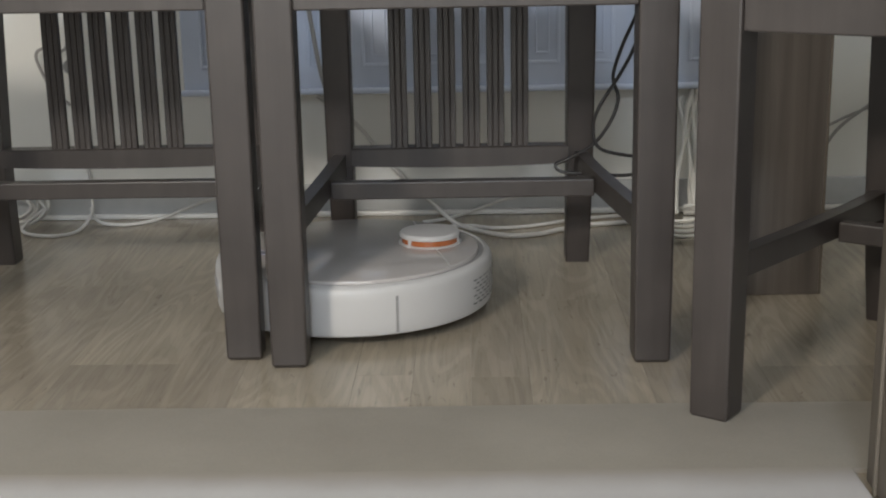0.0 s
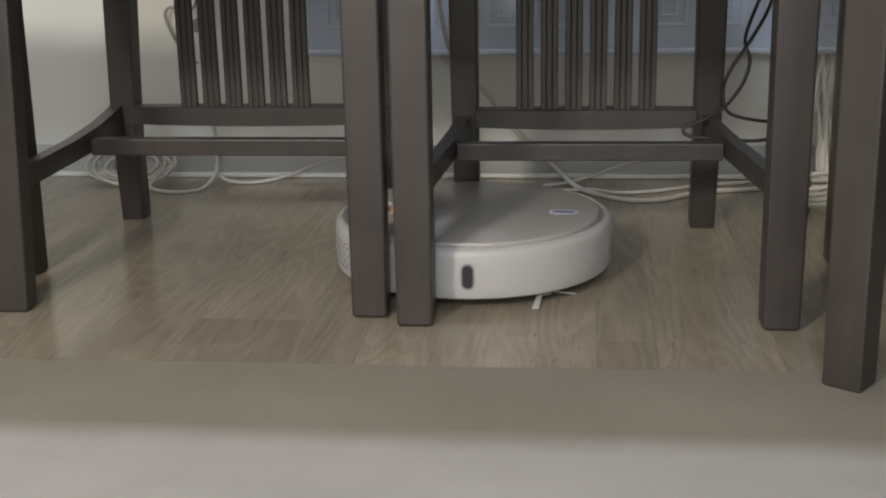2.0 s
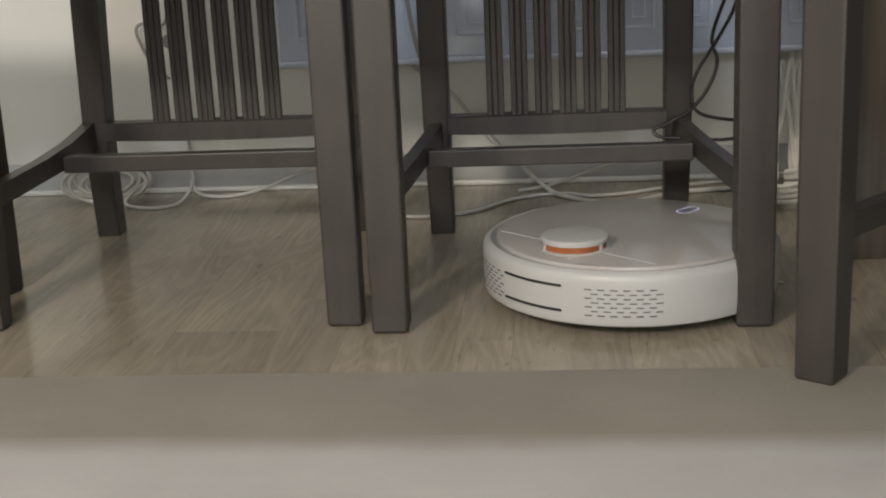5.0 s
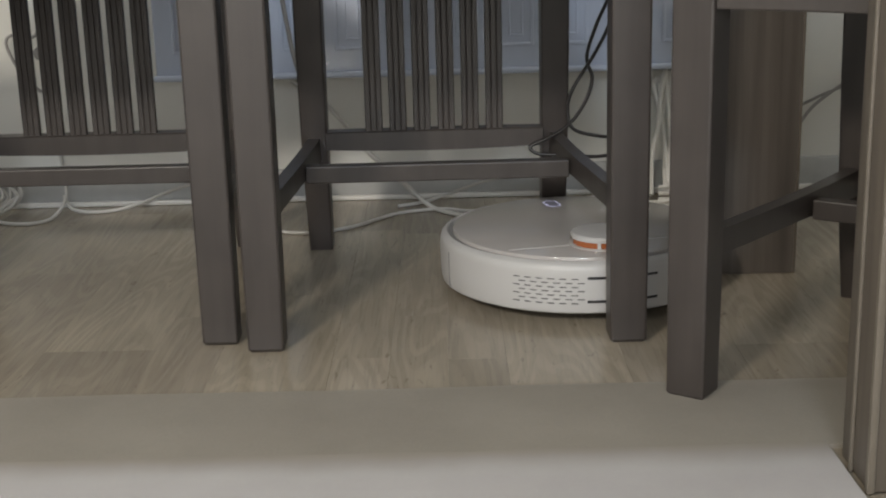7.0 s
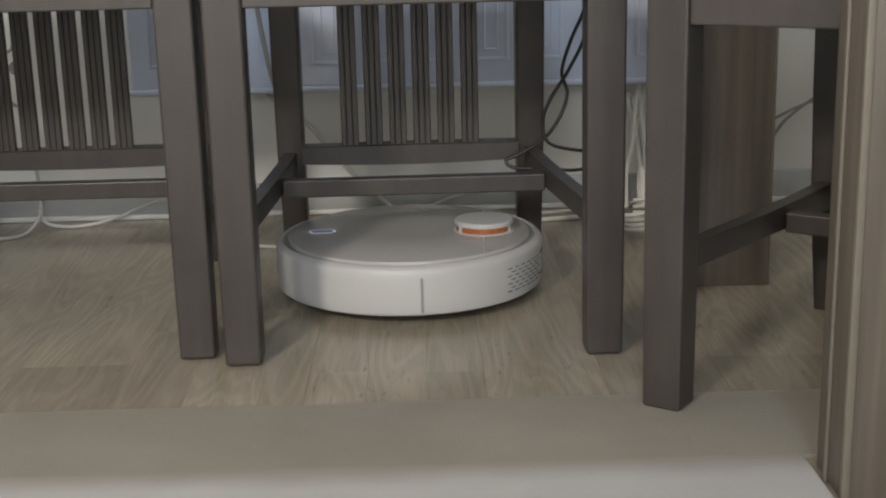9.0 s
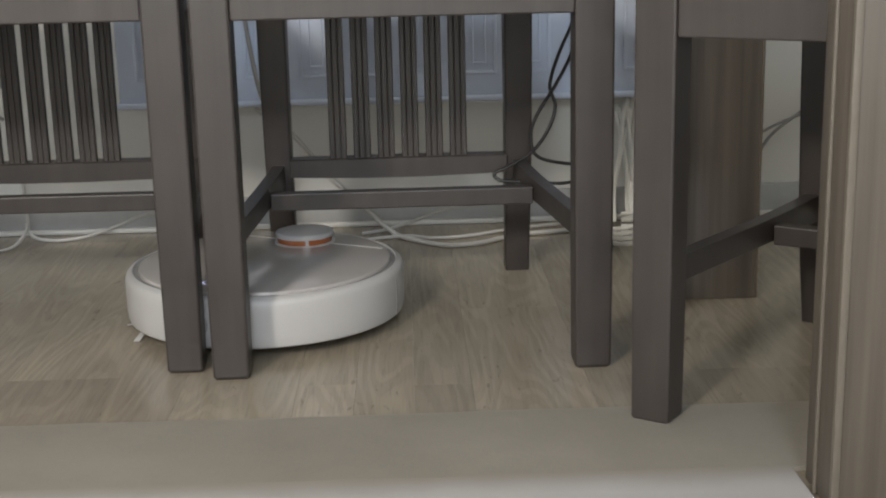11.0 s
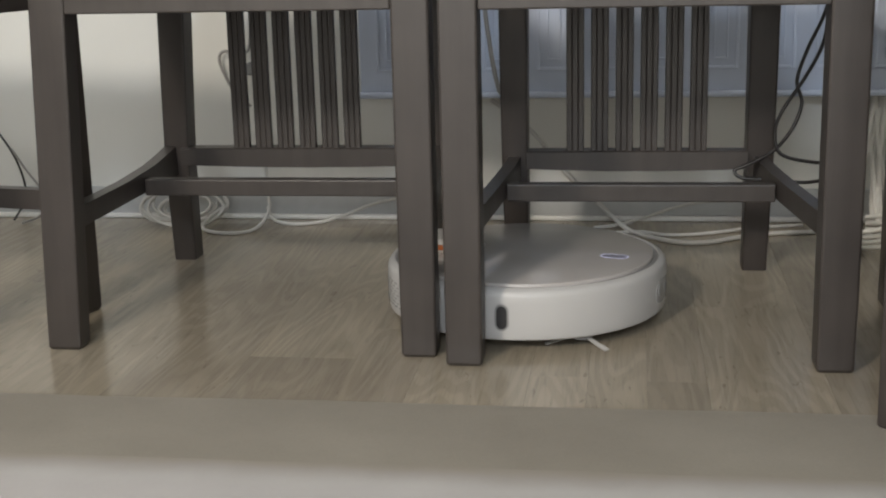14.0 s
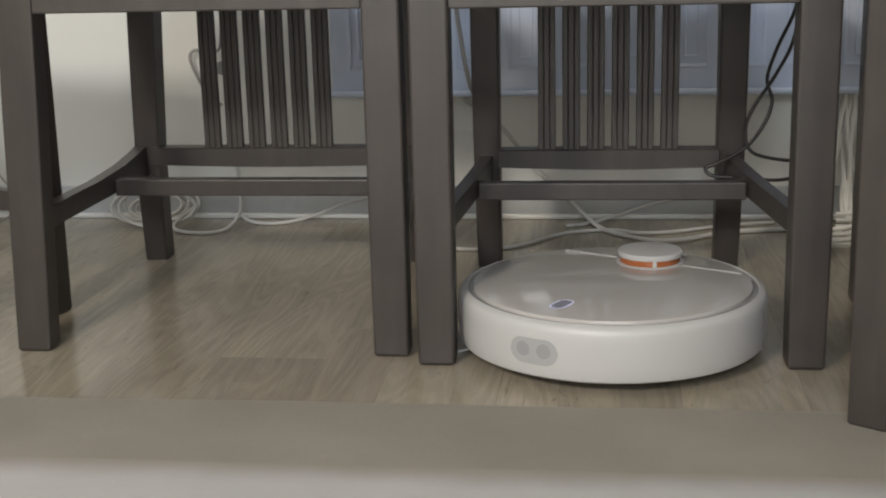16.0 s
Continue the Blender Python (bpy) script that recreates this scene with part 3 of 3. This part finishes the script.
def upright_pill(r1, a, half, z0, z1):
    """A pill-shaped plate standing on the robot's side at angle a (degrees)."""
    bm, rows = bmesh.new(), []
    for i in range(11):
        u = -1 + i / 5
        c = half * math.sqrt(max(0.02, 1 - u * u))
        th = radians(a) + u * half / r1
        lo, hi = z0 + half - c, z1 - half + c
        rows.append([(r * math.cos(th), r * math.sin(th), z) for r, z in ((r1 - 0.01, lo), (r1, lo), (r1, hi), (r1 - 0.01, hi))])
    loft(bm, rows)
    return bm


def robot_vacuum():
    root = new("robot_vacuum")
    tagged(root, "round white robot vacuum with a taupe lid and amber lidar turret", "robot vacuum")
    R = RR
    part("chassis", lathe([(0.02, 0.009), (R - 0.045, 0.009), (R - 0.040, 0.013), (R - 0.036, 0.024)], 96), BLACK, root, "dark underside")
    shell = part("body", lathe([(R - 0.040, 0.0125), (R - 0.012, 0.0135), (R - 0.005, 0.0148), (R - 0.0022, 0.0170), (R - 0.001, 0.022), (R, 0.034), (R, 0.062), (R - 0.0005, 0.0705), (R - 0.0018, 0.0750), (R - 0.0042, 0.0780), (R - 0.0080, 0.0795), (0.1765, 0.0806), (0.1758, 0.0800), (0.175, 0.077), (0.10, 0.0768)], 128), WHITE, root, "white plastic shell")
    part("groove", lathe([(0.1756, 0.0772), (0.1756, 0.0788), (0.1692, 0.0788), (0.1692, 0.0772)], 96), GREYP, root, "grey recessed ring")
    part("top_lid", lathe([(0.1690, 0.0775), (0.1690, 0.0818), (0.1682, 0.0830), (0.1655, 0.0838), (0.05, 0.0842), (0.004, 0.0842)], 128), LID, root, "glossy taupe lid")
    # lid joint, two pale hairlines beside the turret
    for s in (-1, 1):
        part("lid_joint", boxed(-0.1055, -0.1042, min(s * 0.045, s * 0.124), max(s * 0.045, s * 0.124), 0.0835, 0.0846), WHITE, root, "pale hairline joint")
    # bumper seams
    for a in (98, -98):
        bm = arc_plate(bmesh.new(), R - 0.012, R + 0.0004, a - 0.5, a + 0.5, 0.019, 0.066, 2)
        for r0, r1, z0, z1 in ((R - 0.006, R - 0.0024, 0.064, 0.0752), (R - 0.011, R - 0.0062, 0.070, 0.0790)):
            arc_plate(bm, r0, r1, a - 0.5, a + 0.5, z0, z1, 2)
        part("bumper_seam", bm, GREYP, shell, "grey vertical joint")
    # docking window at the front
    win = part("sensor_window", arc_plate(bmesh.new(), R - 0.012, R + 0.0006, -9.3, 9.3, 0.031, 0.061, 28, True), SMOKED, root, "grey oval sensor window")
    for s in (-4, 4):
        part("sensor_eye", arc_plate(bmesh.new(), R - 0.012, R + 0.0012, s - 2.6, s + 2.6, 0.039, 0.056, 12, True), SMOKED2, win)
    slot = part("wall_sensor", upright_pill(R + 0.0006, -81.0, 0.0088, 0.0285, 0.0625), GREYP, root, "upright sensor slot")
    part("slot_glass", upright_pill(R + 0.0014, -81.0, 0.0064, 0.0310, 0.0600), BLACK, slot, "black glass")
    # rear outlets: two long slots and two fields of short slots
    for z in (0.030, 0.060):
        part("rear_slot", arc_plate(bmesh.new(), R - 0.012, R + 0.0006, 166, 194, z, z + 0.0032, 12), BLACK, root, "dark long slot")
    for a0 in (137, 203):
        for k in range(7):
            z = 0.0285 + k * 0.0052
            for j in range(6):
                a = a0 + j * 4.6 + (2.3 if k % 2 else 0)
                part("vent_slot", arc_plate(bmesh.new(), R - 0.012, R + 0.0004, a, a + 2.6, z, z + 0.0013, 2), VENT, shell)
    # lidar turret
    tx = -0.105
    tur = new("lidar_turret")
    tur.parent = root
    tur.location = (tx, 0, 0.0838)
    part("turret_base", lathe([(0.0428, -0.001), (0.0428, 0.0012), (0.040, 0.0018)], 64), WHITE, tur)
    part("lidar_window", lathe([(0.0385, 0.001), (0.0385, 0.0098)], 64), ORANGE, tur, "amber translucent band")
    for a in (35, 155, 275):
        bm = boxed(0.0365, 0.0405, -0.0022, 0.0022, 0.001, 0.0098)
        p = part("turret_post", bm, WHITE, tur)
        p.rotation_euler = (0, 0, radians(a))
    part("turret_cap", lathe([(0.038, 0.0094), (0.0408, 0.0097), (0.0412, 0.0138), (0.0396, 0.0160), (0.034, 0.0170), (0.003, 0.0174)], 64), WHITE, tur)
    # button with its lit outline
    led = bmesh.new()
    pill = []
    for ring, rr in ((0, 0.0098), (1, 0.0086)):
        pts = []
        for i in range(24):
            a = 2 * math.pi * i / 24
            xx = (0.0085 if math.cos(a) > 0 else -0.0085) + rr * math.cos(a)
            pts.append(led.verts.new((0.122 + xx, rr * math.sin(a), 0.0846)))
        pill.append(pts)
    for i in range(24):
        led.faces.new((pill[0][i], pill[0][(i + 1) % 24], pill[1][(i + 1) % 24], pill[1][i]))
    part("button_light", led, LEDM, root, "lit bluish outline of the button")
    plate = bmesh.new()
    loft(plate, [[(0.122 + (0.0085 if math.cos(q) > 0 else -0.0085) + 0.0084 * math.cos(q), 0.0084 * math.sin(q), z) for q in (2 * math.pi * (k + 0.5) / 24 for k in range(24))] for z in (0.0836, 0.0845)])
    part("button", plate, BUTTON, root, "bluish grey button")
    # wheels and side brush
    for s in (-1, 1):
        bm = lathe([(0.030, -0.010), (0.034, -0.008), (0.034, 0.008), (0.030, 0.010)], 32)
        wv = part("wheel", bm, BLACK, root, "black rubber wheel")
        wv.matrix_local = pose(0.0, s * 0.115, 0.034, 90)
    bm = lathe([(0.010, -0.008), (0.012, -0.006), (0.012, 0.006), (0.010, 0.008)], 24)
    cw = part("caster", bm, BLACK, root)
    cw.matrix_local = pose(0.13, 0, 0.012, 90)
    brush = new("side_brush")
    brush.parent = root
    brush.location = (0.11, -0.115, 0.009)
    part("hub", lathe([(0.014, -0.001), (0.014, 0.006), (0.008, 0.008)], 20), GREYP, brush)
    for k in range(3):
        bm = bmesh.new()
        for j in range(5):
            off = (j - 2) * 0.0009
            loft(bm, [[(x, off * (1 + x * 18) + d, z) for d, z in ((-0.0008, zz - 0.0006), (0.0008, zz - 0.0006), (0.0008, zz + 0.0006), (-0.0008, zz + 0.0006))] for x, zz in ((0.010, 0.001), (0.030, -0.004), (0.046, -0.0075))])
        b = part("bristles", bm, BRISTLE, brush, "pale bristle tuft")
        b.rotation_euler = (0, 0, radians(120 * k))
    return root, brush


ROBOT, BRUSH = robot_vacuum()

# ---------------------------------------------------------------- floor strips (last)


def floor_strips():
    random.seed(11)
    unit, y0, y1 = 0.0675, 1.236, WALL_Y - 0.012
    ends = {0: 1.335, -2: 1.345, -7: 1.393, 1: 1.64, -1: 1.50, 3: 1.55, 5: 1.36, -4: 1.60, -13: 1.40, -11: 1.62, -9: 1.74}
    tones = {0: PLANK_DARK, -7: PLANK_DARK, -2: PLANK_PALE, 5: PLANK_DARK}
    shapes = {}

    def mesh(width, length, material):
        key = (round(width, 4), round(length, 3), material.name)
        if key not in shapes:
            bm = bmesh.new()
            g, c = 0.0001, 0.0
            lo = [(g, g), (width - g, g), (width - g, length - g), (g, length - g)]
            hi = [(g + c, g + c), (width - g - c, g + c), (width - g - c, length - g - c), (g + c, length - g - c)]
            loft(bm, [[(x, y, -0.004) for x, y in lo], [(x, y, -0.0003) for x, y in lo], [(x, y, 0.0) for x, y in hi]])
            me = bpy.data.meshes.new("plank")
            bm.to_mesh(me)
            bm.free()
            me.materials.append(material)
            shapes[key] = me
        return shapes[key]

    def edge_x(k):
        return 0.061 + k * unit - (0.0125 if k <= -5 else 0.0)

    singles = {0, -2, -1, -5}
    i = -27
    while i < 24:
        n = 1 if i in singles or (i + 1) in singles else 2
        x, y = edge_x(i), y0
        stop = ends.get(i, y0 + random.choice((0.12, 0.20, 0.28, 0.36, 0.45)))
        for piece in range(8):
            if y > y1 - 0.004:
                break
            if y1 - stop < 0.06:
                stop = y1
            ob = new("plank", mesh(edge_x(i + n) - x, stop - y, tones.get(i, PLANK) if piece == 0 else PLANK))
            ob.parent = floor
            ob.location = (x, y, 0.0)
            y = stop
            stop = y + random.choice((0.36, 0.42, 0.5, 0.6))
        i += n
    # plain floor beside the runner and under the rug
    fill = boxed(-2.6, 2.6, -2.6, 1.2355, -0.004, -0.0031)
    box(fill, -2.6, -1.695, 1.2425, y1, -0.004, -0.0005)
    box(fill, 1.682, 2.6, 1.2425, y1, -0.004, -0.0005)
    part("subfloor_sheet", fill, PLANK, floor)


floor_strips()


def motions():
    """The robot's drive: seconds, place on the floor, heading in degrees; and the spin of its side brush."""
    drive = [
        (0.0, -0.096, 1.622, 193), (0.5, -0.151, 1.620, 174), (0.8, -0.150, 1.617, 222), (1.0, -0.147, 1.616, 260), (1.5, -0.143, 1.619, 309),
        (2.0, -0.102, 1.617, 353), (2.5, 0.010, 1.554, 317), (3.0, 0.071, 1.446, 272), (3.5, 0.070, 1.442, 333), (4.0, 0.073, 1.451, 384),
        (4.2, 0.078, 1.460, 402), (5.2, 0.16, 1.54, 408), (6.3, 0.250, 1.605, 382), (6.4, 0.248, 1.607, 399), (6.5, 0.244, 1.610, 415), (6.6, 0.244, 1.613, 428), (6.8, 0.242, 1.620, 451), (7.0, 0.240, 1.627, 462), (7.5, 0.244, 1.614, 527), (8.0, 0.118, 1.618, 514),
        (8.5, 0.040, 1.699, 478), (9.0, 0.043, 1.688, 537), (10.2, -0.06, 1.65, 585), (11.5, -0.151, 1.617, 632), (12.0, -0.147, 1.620, 678),
        (12.5, -0.130, 1.626, 735), (13.0, -0.151, 1.623, 796), (13.1, -0.151, 1.623, 797), (13.2, -0.150, 1.623, 786), (13.3, -0.148, 1.622, 770), (13.5, -0.148, 1.622, 746), (14.0, -0.098, 1.612, 706), (14.5, 0.048, 1.524, 672),
        (15.0, 0.070, 1.502, 644), (15.5, 0.065, 1.501, 606), (16.0, 0.052, 1.460, 602)]
    walk(ROBOT, [(t, pose(x, y, 0, 0, 0, a)) for t, x, y, a in drive])
    walk(BRUSH, [(k * 0.2, pose(0.11, -0.115, 0.009, 0, 0, -75 * k - 61)) for k in range(81)])


motions()
